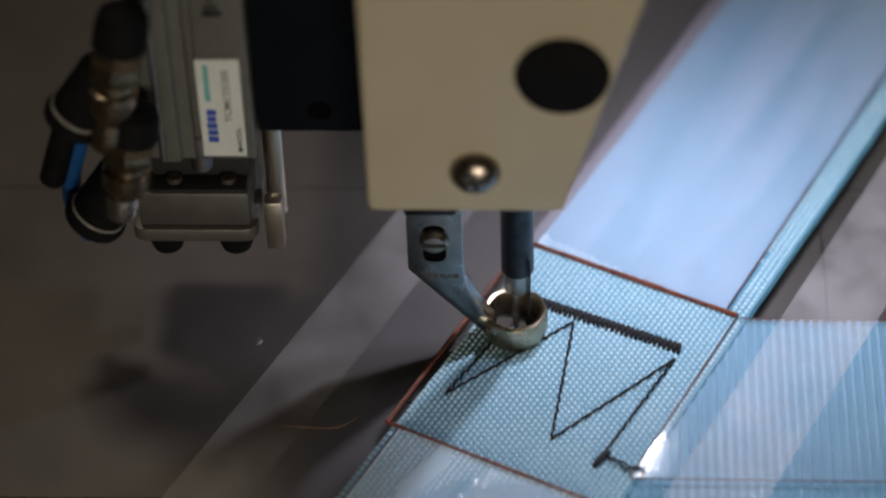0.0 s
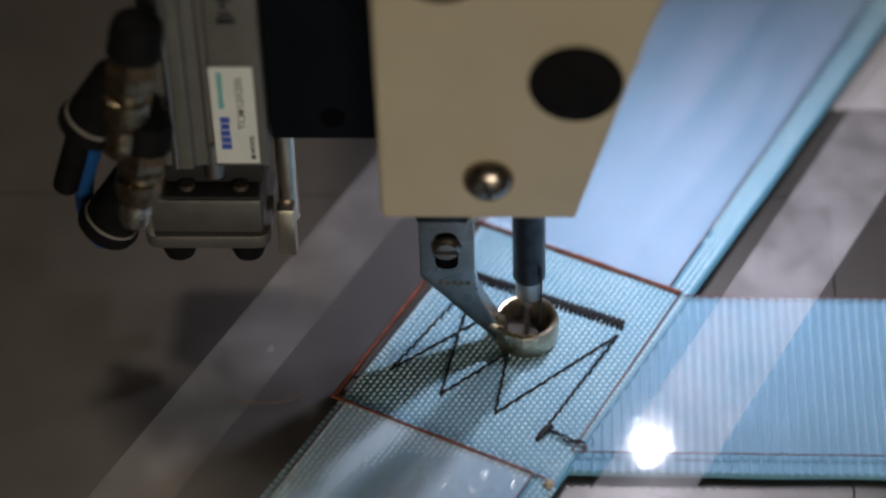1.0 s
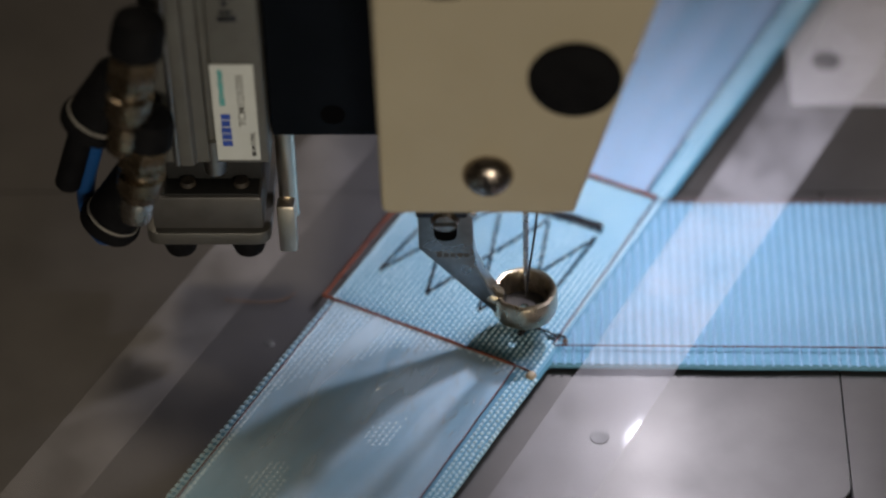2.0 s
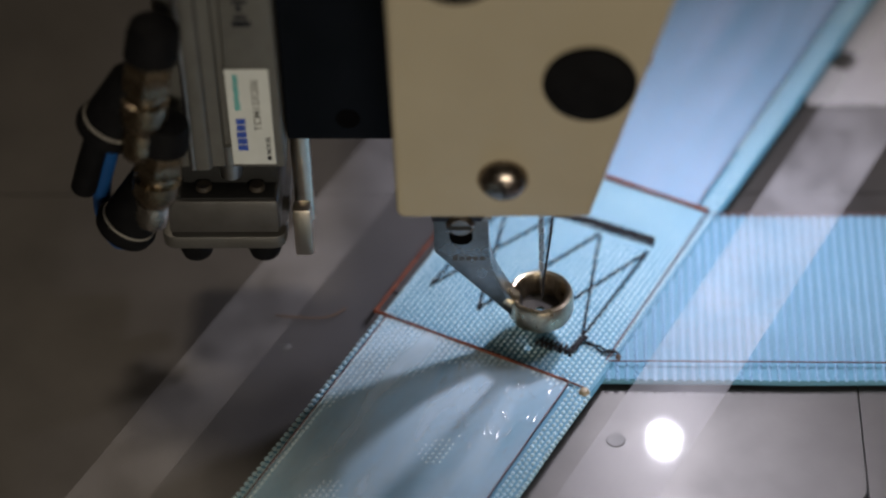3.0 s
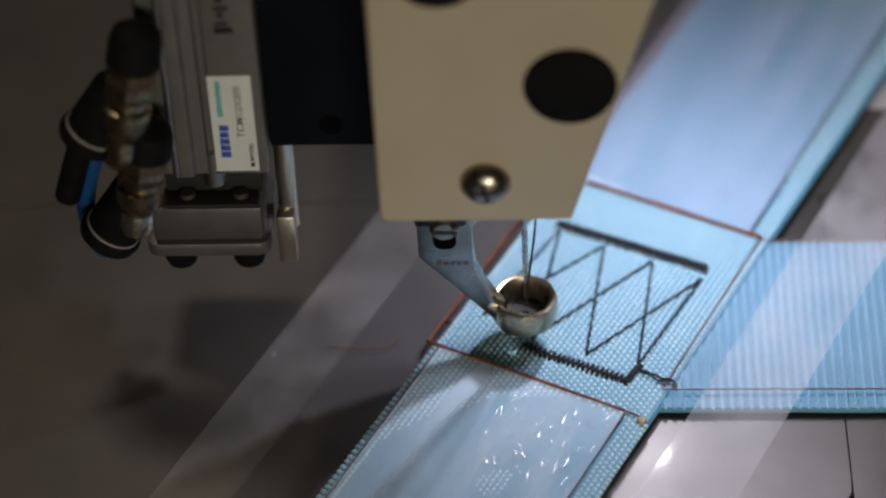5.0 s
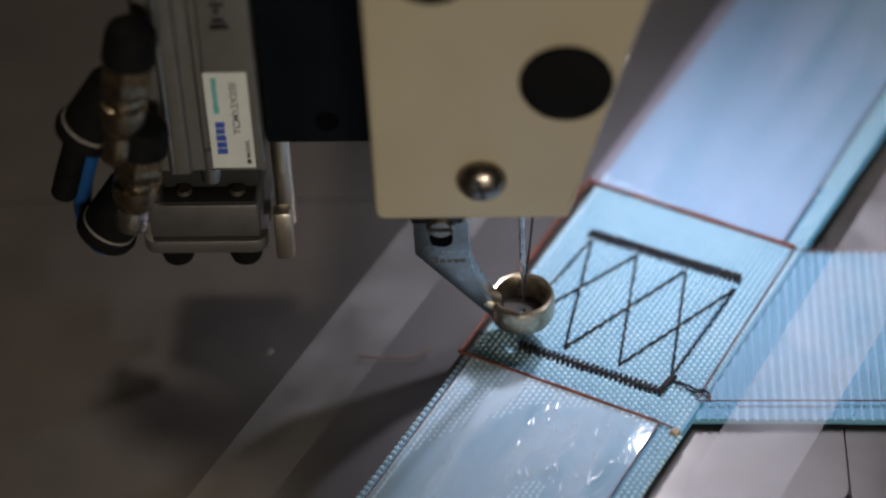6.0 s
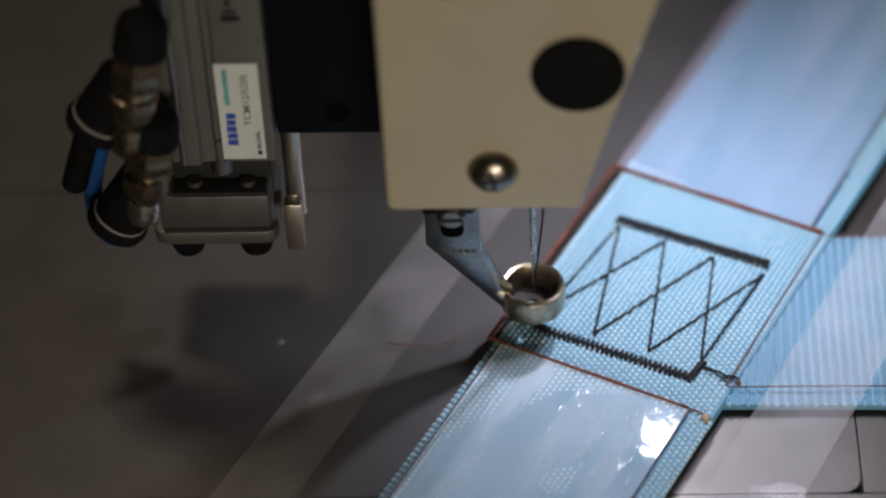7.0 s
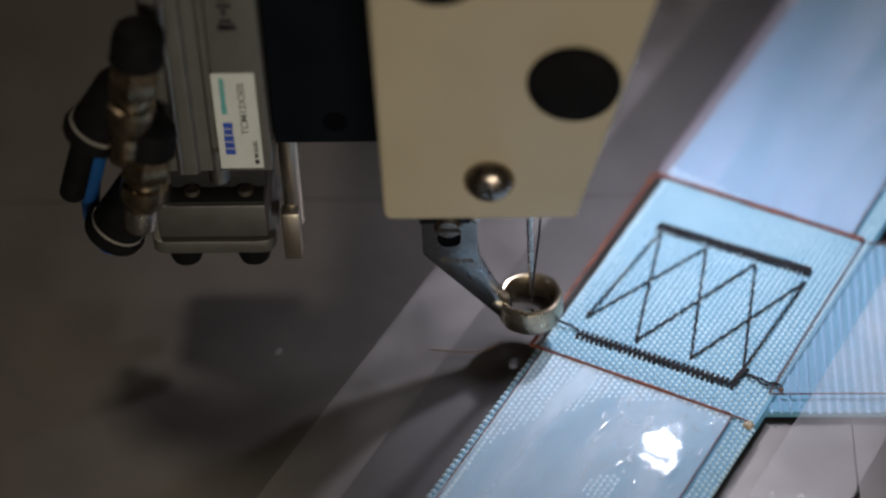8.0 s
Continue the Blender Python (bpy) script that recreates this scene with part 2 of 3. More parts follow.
def machine_bed():
    bed = empty("sewing_machine_table")
    tagged(bed, "steel sewing machine table with flush cover plates", "machine table")
    part("table_body", box(-420, 420, -330, 430, -40, -5, 3), DARK, bed)
    for sx in (-390, 390):
        for sy in (-300, 400):
            part("leg", box(sx - 20, sx + 20, sy - 20, sy + 20, -800, -40, 2), DARK_STEEL, bed)
    slide = rounded([(-420, -44.6), (66.55, -44.6), (66.55, 48.45), (-420, 48.45)], [0, 5, 1.2, 0])
    part("slide_plate", prism(slide, -5, -3, "z"), BED, bed, "grey steel slide plate with a rounded corner")
    part("rear_plate", prism([(-420, 48.75), (420, 48.75), (420, 78.8), (61.6, 78.8), (61.6, 430), (-420, 430)], -5, -3, "z"), BED, bed, smooth=False)
    right = rounded([(66.9, -44.6), (420, -44.6), (420, 48.45), (66.9, 48.45)], [0, 0, 0, 0])
    part("side_plate", prism(right, -5, -3, "z"), BED, bed)
    front = rounded([(-420, -330), (420, -330), (420, -44.95), (-420, -44.95)], [0, 0, 0, 0])
    part("front_plate", prism(front, -5, -3, "z"), BED, bed)
    part("bed_rear", box(62, 420, 79.3, 430, -5, -2.8, 0.3, 1), BED_BACK, bed, "pale grey painted rear of the bed")
    for x, y, r in ((71.2, 94.8, 3.6), (15.8, -27.2, 2.0)):
        part("plate_screw", lathe([(0.01, -2.7), (r * 0.9, -2.7), (r, -2.95), (r, -3.4)], (x, y, 0), seg=24), TOOL, bed, "dark countersunk screw")
    part("chip", lathe([(0.01, -2.86), (1.1, -2.9), (1.3, -3.0)], (-54.7, 0.1, 0), seg=7), ALU, bed, "small pale fleck on the steel")


machine_bed()


# ---- the sewing head ----
def sewing_machine():
    head = empty("sewing_machine")
    tagged(head, "cream enamelled sewing machine head with black plugs", "machine head")
    outline = rounded([(-28.1, 47.6), (10.2, 47.6), (25.3, 100.0), (36, 136), (38, 330), (-28.1, 330)], [2.2, 0.9, 6, 10, 6, 6])
    part("face_plate", prism(outline, -14, -10.5, "y", 0.9, 3), CREAM, head)
    inner = rounded([(-26.5, 50.5), (8.8, 50.5), (23.4, 101.0), (33.5, 136), (36, 328), (-26.5, 328)], [1, 1, 4, 8, 4, 4])
    part("casing", prism(inner, -10.5, 6, "y", 0.5, 2), CREAM, head)
    part("arm", box(-24, 30, 6, 420, 120, 228, 5, 3), CREAM, head)
    part("arm_column", box(-40, 60, 330, 425, -3, 228, 5, 3), CREAM, head)
    for x, z in ((10.1, 82.5), (-14.6, 111.2)):
        part("plug", lathe([(0.01, 1.3), (7.6, 1.3), (8.7, 0.9), (9.1, 0.0), (9.1, -0.6)], (x, -14, z), (0, -1, 0), 48), BLACK, head, "round black rubber plug")
    screw = part("screw", lathe([(0.01, 3.2), (1.8, 3.05), (3.4, 2.4), (4.5, 1.3), (5.1, 0.2), (5.1, -0.4)], (-6.8, -14, 58.0), (0, -1, 0), 40), SCREW, head, "chrome cross-head screw")
    for a in (0, 90):
        c, s = math.cos(radians(a + 12)), math.sin(radians(a + 12))
        bm = box(-2.2, 2.2, -0.1, 0.35, -0.45, 0.45, 0.1, 1)
        for v in bm.verts:
            v.co = Vector((-6.8 + v.co.x * c - v.co.z * s, -17.1 + v.co.y, 58.0 + v.co.x * s + v.co.z * c))
        part("slot", bm, DARK, screw)
    # dark block across the top of the shank, below the face plate
    part("presser_bar_guide", box(-21.95, -11.4, -3.4, 4, 36.6, 52, 0.5, 2), DARK_STEEL, head, "dark block below the face plate")
    part("guide_screw", lathe([(0.01, 0.9), (0.9, 0.7), (1.25, 0), (1.25, -3)], (-10.4, -2.6, 37.6), (0, -1, 0), 16), CHROME, head, "bright guide screw")
    part("side_screw", lathe([(0.01, 1.0), (0.8, 0.8), (1.15, 0.2), (1.15, -1)], (21.2, -9.5, 84.0), (0.96, 0, -0.28), 20), CHROME, head)


sewing_machine()


def mount_box():
    b = empty("black_mount_block", -40, 30, 49)
    tagged(b, "black anodised mounting block beside the sewing head", "mounting block")
    part("block", box(-11.4, 16, -22, 70, 0, 290, 0.8), NAVY, b)
    for x, z in ((1.4, 5.8), (3, 120)):
        part("screw_recess", lathe([(0.01, 0.06), (2.5, 0.06), (2.55, -1)], (x, -22, z), (0, -1, 0), 24), HOLE, b)


mount_box()


def lettering(words, x0, x1, z0, z1, mat, parent):
    """Flat printed words that read upwards on a face towards the front."""
    cu = bpy.data.curves.new("words", "FONT")
    cu.body = words
    cu.offset = 0.018
    tmp = bpy.data.objects.new("words", cu)
    me = tmp.to_mesh()
    co = [v.co.copy() for v in me.vertices]
    fs = [tuple(p.vertices) for p in me.polygons]
    tmp.to_mesh_clear()
    bpy.data.objects.remove(tmp)
    xs, ys = [p.x for p in co], [p.y for p in co]
    bm = bmesh.new()
    vs = [bm.verts.new((x1 - (p.y - min(ys)) / (max(ys) - min(ys)) * (x1 - x0), -0.27, z0 + (p.x - min(xs)) / (max(xs) - min(xs)) * (z1 - z0))) for p in co]
    for f in fs:
        bm.faces.new([vs[k] for k in f])
    return part("lettering", bm, mat, parent, smooth=False)


def air_cylinder():
    c = empty("air_cylinder", -62, 5, 24)
    tagged(c, "grey aluminium air cylinder with a white label", "air cylinder")

    def q(x0, x1, y0, y1, z0, z1, bev=0.4):
        return box(x0 + 62, x1 + 62, y0 - 5, y1 - 5, z0 - 24, z1 - 24, bev)
    # front profile with a rounded rib and a sunk groove, seen from above
    prof = rounded([(-13.5, 0), (-9.2, 0), (-8.0, -1.2), (-5.2, -1.2), (-4.6, 0.0), (-2.2, 0), (-1.9, 1.6), (-0.5, 1.6), (-0.2, 0.0), (10.3, 0), (10.3, 22), (-13.5, 22)],
                   [1.5, 0.2, 0.9, 0.9, 0.2, 0.3, 0.2, 0.2, 0.3, 0.8, 1, 1], 4)
    part("body", prism(prof, 20.4, 320, "z", 0.3, 1), ALU, c)
    # solid box; the gap's shade is its near-black colour
    part("neck", q(-74, -54.2, 9, 24, 36, 44.4, 0.3), DARK, c, "near-black box standing in for the shaded guide rod gap")
    part("guide_rod", lathe([(0.01, 0), (2.3, 0), (2.3, 9)], (-1.4, 2.6, 16.4), seg=24), STEEL, c)
    # bolts take the dark brown too, dimmed like the gap around them
    for x in (-7.5, 3.6):
        part("bolt", lathe([(0.01, 1.0), (1.4, 1.0), (1.7, 0.5), (1.7, 0)], (x, 2.4, 12.6), seg=16), SHADE_BROWN, c)
    part("tool_plate", q(-77, -54.0, 3.5, 24, 27.2, 36.2, 0.7), TOOL, c)
    # thin near-black slab over the front of the plate's top
    part("grease_pad", q(-75.5, -54.6, 4.2, 10, 36.15, 36.6, 0.1), DARK, c, "black top of the tool plate")
    part("flange", prism(rounded([(-16.8, -2.4), (9.2, -2.4), (9.2, 20), (-16.8, 20)], [3.2, 3.2, 2, 2]), -0.4, 2.9, "z", 0.3, 2), FLANGE, c, "rounded flange plate")
    for x in (-10.2, 4.2):
        part("rubber_foot", lathe([(0.01, -5.6), (1.8, -5.5), (3.1, -4.6), (3.7, -2.6), (3.7, -0.4)], (x, 1.5, 0), seg=28), BLACK, c, "black rubber bumper")
    part("side_bracket", q(-51.2, -47.4, 4, 7.5, 20.2, 33, 0.5), ROD, c)
    part("bracket_rod", lathe([(0.01, 0), (2.1, 0), (2.1, 27)], (12.4, 9.5, -2), seg=32), ROD, c, "polished nickel rod")
    # added steel bead makes the stripe of light along the rounded edge
    part("polished_edge", tube([(-8.6, -0.5, 20.6), (-8.6, -0.5, 319)], 0.75, 12), STEEL, c, "bright bead standing in for the highlight on the body's edge")
    lab = part("label", box(-0.4, 8.4, -0.22, 0.05, 21.4, 46.6, 0.05, 1), WHITE, c, "white printed type label")
    rng = random.Random(4)

    def bars(x0, x1, z0, z1, n, mat, name):
        step = (z1 - z0) / n
        for i in range(n):
            part(name, box(x0 + rng.uniform(0, 0.15), x1 - rng.uniform(0, 0.2), -0.27, -0.2, z0 + i * step, z0 + (i + 0.84) * step, 0), mat, lab, smooth=False)
    bars(0.9, 3.0, 25.2, 34.0, 5, INK_BLUE, "blue_print_bar")
    bars(1.0, 2.2, 36.0, 45.4, 9, INK_TEAL, "teal_print_bar")
    lettering("TCM12X20S", 4.6, 6.1, 30.4, 44.0, INK_GREY, lab)
    lettering("MODEL", 6.7, 7.6, 24.2, 29.0, INK_BLACK, lab)
    part("small_print_bar", box(6.75, 7.6, -0.27, -0.2, 22.6, 23.7, 0), INK_BLACK, lab, smooth=False)
    for i in range(5):
        part("engraved_bar", box((2.2, 2.6, 3.2, 2.4, 2.9)[i], (5.9, 5.2, 4.3, 5.4, 4.4)[i], -0.06, 0.05, 57.4 + i * 1.9, 58.8 + i * 1.9 - 0.5 * (i % 2), 0), DARK_STEEL, c, smooth=False)


air_cylinder()


def elbow_fitting(x, y, z, k, root, hose_to=None, end=False):
    f = empty("air_fitting", x, y, z)
    tagged(f, "nickel-plated elbow air fitting with black release collars", "air fitting", group="air fittings on the cylinder")
    ax = Vector((0.20, 0.10, 1.0)).normalized()
    def turned(profile, facets=None):
        return lathe([(r, h * k) for r, h in profile], (0, 0, 0), ax, 28, facets=facets)
    part("cap", turned([(0.01, 25), (3.2, 24.8), (4.8, 23.4), (5.3, 21), (5.4, 15.5), (4.6, 15.0)]), BLACK, f, "black plastic cap")
    part("hex_body", turned([(0.01, 7.5), (4.8, 7.5), (5.2, 8.2), (5.2, 13.2), (4.7, 14.0), (4.4, 15.4)], 6), FITTING, f)
    part("neck", turned([(0.01, -3.6), (2.9, -3.6), (4.1, -2.2), (4.8, 0.5), (4.8, 4.6), (3.8, 5.2), (3.8, 6.4), (4.5, 6.8), (4.5, 7.6)]), FITTING, f)
    part("tip", turned([(0.01, -11.4), (2.2, -11.2), (3.3, -10.0), (3.7, -7.4), (3.5, -3.2)]), CHROME if end else FITTING, f)
    side = Vector((-0.50, -0.05, -0.85)).normalized()
    at = Vector(root)
    part("side_socket", lathe([(0.01, -7.5), (3.6, -7.4), (5.0, -5.0), (5.3, 0), (5.6, 4.0), (5.6, 6.5)], at, side, 32), BLACK, f)
    part("white_ring", lathe([(0.01, 6.4), (5.85, 6.4), (5.85, 6.9), (0.02, 6.9)], at, side, 32), RING, f, "thin pale ring")
    part("release_collar", lathe([(0.01, 6.9), (6.3, 6.9), (6.6, 8.0), (6.2, 9.6), (4.6, 10.4), (0.02, 10.4)], at, side, 32), BLACK, f)
    if hose_to:
        start = at + side * 9 + Vector((-0.2, 0, 0))
        part("hose", tube(curve_points([start, start + side * 4, Vector(hose_to)], 16), 2.7, 16), BLACK, f, "black stub of air hose")


elbow_fitting(-77.9, -5, 67.0, 0.93, (-4.0, 4.0, 1.2), (-15.0, 5, -23.5))
elbow_fitting(-77.4, -5, 46.8, 0.76, (-3.3, 3.3, -4.7), end=True)

tube_ob = part("air_hose", tube(curve_points([(-86.0, 4, 56), (-87.6, 4, 49), (-89.6, 4, 42), (-90.4, 4, 35), (-89.4, 3, 29.5), (-87.0, 1, 27.5), (-85.2, -0.5, 31)], 28), 2.0, 16), TUBE)
tagged(tube_ob, "glossy blue plastic air hose looping between fittings", "air hose")


# ---- what moves with the needle ----
def presser_foot():
    foot = empty("presser_foot")
    tagged(foot, "steel presser foot with a worn round ring", "presser foot")
    shank = rounded([(-21.6, 61), (-21.6, 20.6), (-6.2, 2.2), (-4.6, 0.4), (-3.6, 3.6), (-5.2, 6.0), (-7.2, 9.8), (-9.8, 16.0), (-10.3, 21), (-10.3, 61)],
                    [0.5, 0.8, 1.0, 0.4, 0.4, 1, 3, 3, 2, 0.5])
    part("shank", prism(shank, -2.3, 2.3, "y", 0.35, 2), FOOT_STEEL, foot)
    ring = [(5.6, 0.0), (6.5, 0.25), (6.95, 1.1), (7.0, 5.4), (6.75, 6.15), (6.25, 6.45), (5.7, 6.25), (5.35, 5.6), (5.1, 2.8), (4.8, 0.9), (0.9, 0.7), (0.9, 0.0)]
    bm = bmesh.new()
    seg = 48
    rows = [[bm.verts.new((0.15 + r * (1 - 0.02 * abs(math.sin(4 * a))) * math.cos(a), 0.8 + r * (1 - 0.02 * abs(math.sin(4 * a))) * math.sin(a), h))
             for a in (2 * math.pi * k / seg for k in range(seg))] for r, h in ring]
    for i in range(len(rows)):
        a, b = rows[i], rows[(i + 1) % len(rows)]
        for k in range(seg):
            bm.faces.new((a[k], a[(k + 1) % seg], b[(k + 1) % seg], b[k]))
    bmesh.ops.recalc_face_normals(bm, faces=bm.faces)
    part("ring", bm, BRASS, foot, "worn brassy ring round the needle")
    # liner and floor carry the ring's inner shade in their colours
    part("ring_liner", lathe([(5.3, 5.6), (5.02, 2.8), (4.76, 1.1)], (0.15, 0.8, 0), seg=48, caps=False), LINER, foot, "inside of the ring, darkened as if in shade")
    part("ring_floor", lathe([(4.8, 1.1), (4.2, 1.0), (0.95, 0.9), (0.9, 0.75)], (0.15, 0.8, 0), seg=40, caps=False), SHADE_BROWN, foot, "floor of the ring with its shade painted in")
    part("ring_bridge", tube([(-8.2, -0.6, 8.8), (-7.0, -0.6, 6.4), (-5.6, -0.3, 5.0), (-4.8, 0.2, 4.6)], [0.9, 2.0, 2.3, 1.2], 16), BRASS, foot)
    part("slot", prism(rounded([(-18.4, 22.8), (-13.6, 22.8), (-13.6, 33), (-18.4, 33)], [2.3, 2.3, 2.3, 2.3]), -2.36, -2.0, "y"), HOLE, foot)
    screw = part("clamp_screw", lathe([(0.01, 2.0), (2.1, 1.9), (2.9, 1.2), (3.1, 0)], (-16, -2.3, 29.2), (0, -1, 0), 28), SCREW, foot)
    part("slot_cut", box(-18.4, -13.6, -4.4, -4.1, 28.7, 29.7, 0.1, 1), DARK, screw)
    for i in range(5):
        part("stamped_bar", box(-17.9 + i * 1.4, -16.8 + i * 1.4, -2.34, -2.25, 18.3, 19.8 - 0.45 * (i > 0), 0), TOOL, foot, smooth=False)
    return foot


def needle_bar():
    bar = empty("needle_bar")
    tagged(bar, "dark steel needle bar with needle and black thread", "needle bar")
    part("rod", lathe([(0.01, 4.0), (3.0, 4.0), (3.4, 4.6), (3.4, 110)], (0.9, 0.5, 0), seg=32), DARK_STEEL, bar)
    part("needle_clamp", lathe([(0.01, -1.5), (2.3, -1.5), (2.8, -0.8), (2.8, 5.0)], (0.9, 0.5, 0), seg=28), STEEL, bar, "bright needle clamp")
    part("needle", lathe([(0.02, -39), (0.35, -36), (0.6, -33), (0.62, -12), (0.85, -11), (0.85, 0.5)], (0.5, 0.3, 0), seg=16), CHROME, bar)
    part("thread", tube(curve_points([(0.6, -0.5, -37), (1.2, -0.7, -30), (2.6, -0.9, -17), (3.2, -1.2, -5), (3.4, -1.6, 3), (3.3, -2.6, 10)], 16), 0.25, 6), THREAD, bar)
    return bar


FOOT = presser_foot()
BAR = needle_bar()

# ---- the template with its webbing; its own axes run across and along the strap ----
THETA = -26.86
ORIGIN = (-8.87, -3.05)
TEMPLATE = empty("sewing_template")
tagged(TEMPLATE, "clear plastic sewing template with burnt window edges", "sewing template")
STRAP = empty("webbing_strap")
tagged(STRAP, "light blue woven webbing strap with black stitching", "webbing strap")
CROSS = empty("cross_webbing_strap")
tagged(CROSS, "light blue ribbed webbing strap under clear film", "webbing strap")


def soft_slab(x0, x1, y0, y1, z0, z1, step=3.0, shear=0.0):
    """Webbing body with rounded, slightly uneven long edges."""
    prof = [(x0, z0), (x1, z0), (x1 + 0.35, (z0 + z1) / 2), (x1 - 0.2, z1), (x0 + 0.2, z1), (x0 - 0.35, (z0 + z1) / 2)]
    bm = bmesh.new()
    n = int((y1 - y0) / step)
    rows = []
    for i in range(n + 1):
        y = y0 + (y1 - y0) * i / n
        w = shear * y + 0.25 * noise.noise(Vector((y * 0.08, x0, 0)))
        rows.append([bm.verts.new((x + w, y, z)) for x, z in prof])
    for a, b in zip(rows, rows[1:]):
        for k in range(6):
            bm.faces.new((a[k], a[(k + 1) % 6], b[(k + 1) % 6], b[k]))
    bm.faces.new(rows[0][::-1])
    bm.faces.new(rows[-1])
    bmesh.ops.recalc_face_normals(bm, faces=bm.faces)
    return bm


def cells(name, x0, x1, y0, y1, dx, dy, length, width, height, parent, lean=0.0, stagger=0.5, mat=None, shear=0.0, relief=None):
    """Yarn floats of the weave: low bumps in staggered rows, joined into one mesh."""
    rng = random.Random(7)
    vs, fs = [], []
    nx, ny = int((x1 - x0) / dx), int((y1 - y0) / dy)
    shape = [(0, -0.5, 0), (-0.5, -0.22, 0.0), (-0.5, 0.22, 0), (0, 0.5, 0), (0.5, 0.22, 0), (0.5, -0.22, 0), (0, -0.25, 1), (0, 0.25, 1)]
    faces = [(0, 6, 1), (1, 6, 7, 2), (2, 7, 3), (3, 7, 4), (4, 7, 6, 5), (5, 6, 0)]
    for i in range(nx + 1):
        for j in range(ny + 1):
            x = x0 + i * dx
            y = y0 + j * dy + (dy * stagger if i % 2 else 0)
            if y > y1:
                continue
            x += rng.uniform(-0.05, 0.05) + shear * y
            y += rng.uniform(-0.06, 0.06)
            h = height * rng.uniform(0.8, 1.15) * (relief(x, y) if relief else 1)
            if h < 0.04:
                continue
            k = len(vs)
            for a, b, c in shape:
                vs.append(((x + a * width + lean * b * length) * MM, (y + b * length) * MM, (-0.12 + c * h) * MM))
            fs += [tuple(k + q for q in f) for f in faces]
    me = bpy.data.meshes.new(name)
    me.from_pydata(vs, [], fs)
    me.materials.append(mat or BLUE_YARN)
    for p in me.polygons:
        p.use_smooth = True
    ob = new(name, me)
    ob.parent = parent
    ob["kind"] = "stuff"
    return ob


SHEAR = 0.014
part("band", soft_slab(1.3, 51.6, -170, 260, -1.7, -0.1, shear=SHEAR), BLUE_WEB, STRAP)


def weave_relief(x, y):
    """How far the yarn stands out: fully in the window and at the bare edges, pressed flat under the film."""
    if y > 61:
        return 0.75 if x > 47.8 else max(0.0, 0.7 - (y - 61) / 7 - x / 60)
    if y > -0.5 or x > 46.9 or x < 3.6:
        return 1.0
    return max(0.0, 0.05 + 0.5 * math.exp(y / 5) - x / 160 + 0.5 * noise.noise(Vector((x * 0.07, y * 0.05, 5.0))))


cells("weave", 2.75, 51.2, -80, 190, 1.22, 1.36, 1.18, 0.86, 0.46, STRAP, relief=weave_relief, shear=SHEAR)
cells("selvedge", 1.7, 1.75, 0, 66, 1.0, 1.3, 1.2, 1.1, 0.5, STRAP, shear=SHEAR)
cells("selvedge", 1.35, 1.4, -120, -0.6, 1.0, 1.55, 1.4, 1.15, 0.5, STRAP, shear=SHEAR)
cells("selvedge", 2.45, 2.5, -120, -0.6, 1.0, 1.55, 1.3, 0.9, 0.45, STRAP, shear=SHEAR)
cells("selvedge", 51.7, 51.75, -120, -1, 1.0, 1.3, 1.1, 1.1, 0.5, STRAP, shear=SHEAR)

# the cross strap runs along the machine's x axis, under the first one
CA = radians(26.4)


def cross_part(name, bm, mat, parent, label=""):
    for v in bm.verts:
        x, y = v.co.x, v.co.y
        v.co.x, v.co.y = 51 + x * math.cos(CA) - y * math.sin(CA), 9.2 + x * math.sin(CA) + y * math.cos(CA)
    return part(name, bm, mat, parent, label)


bm = soft_slab(-4.4, 46.4, -260, 6, -2.2, -0.75)
for v in bm.verts:
    v.co.x, v.co.y = -v.co.y, v.co.x
cross_part("band", bm, BLUE_WEB, CROSS)


def pressed(x, y):
    """The ribs lie flatter where the tape presses on them, and come out again beyond it."""
    across = 51 - y * math.cos(CA) - x * math.sin(CA)
    if across < 58.8:
        return 1.0
    return 0.25 if across < 77 else 0.8


ribs = cells("weave", -4, 46, -240, 5, 1.0, 2.0, 0.98, 1.4, 0.55, CROSS, stagger=0.1, mat=CROSS_YARN, relief=pressed)
for v in ribs.data.vertices:
    x, y = -v.co.y / MM, v.co.x / MM
    v.co = Vector((51 + x * math.cos(CA) - y * math.sin(CA), 9.2 + x * math.sin(CA) + y * math.cos(CA), v.co.z / MM - 0.62)) * MM


def line(name, a, b, w, mat, z=0.45, wob=0.06, h=0.5):
    """A narrow melted edge from a to b."""
    n = max(2, int((Vector(b) - Vector(a)).length / 3))
    pts = []
    for i in range(n + 1):
        f = i / n
        p = Vector(a).lerp(Vector(b), f)
        pts.append((p.x + wob * noise.noise(Vector((p.x, p.y, 3.1))), p.y + wob * noise.noise(Vector((p.x, p.y, 8.2))), z))
    return part(name, tube(pts, [w * (1 + 0.25 * noise.noise(Vector((i * 0.7, w, a[0])))) for i in range(n + 1)], 6), mat, TEMPLATE)


def sheet(name, outline, mat, z0, z1, label=""):
    ob = part(name, prism(outline, z0, z1, "z"), mat, TEMPLATE, label, smooth=False)
    ob.visible_shadow = False
    return ob


sheet("upper_film", [(-0.2, 60.9), (47.4, 60.9), (47.4, 260), (0.2, 260)], FILM, 0.35, 0.55, "glossy clear film over the strap")
sheet("lower_film", [(2.5, -0.2), (2.0, -170), (46.0, -170), (46.4, -0.2)], FILM_GREY, 0.35, 0.55, "glossy clear film over the strap")
c, s = math.cos(CA), math.sin(CA)
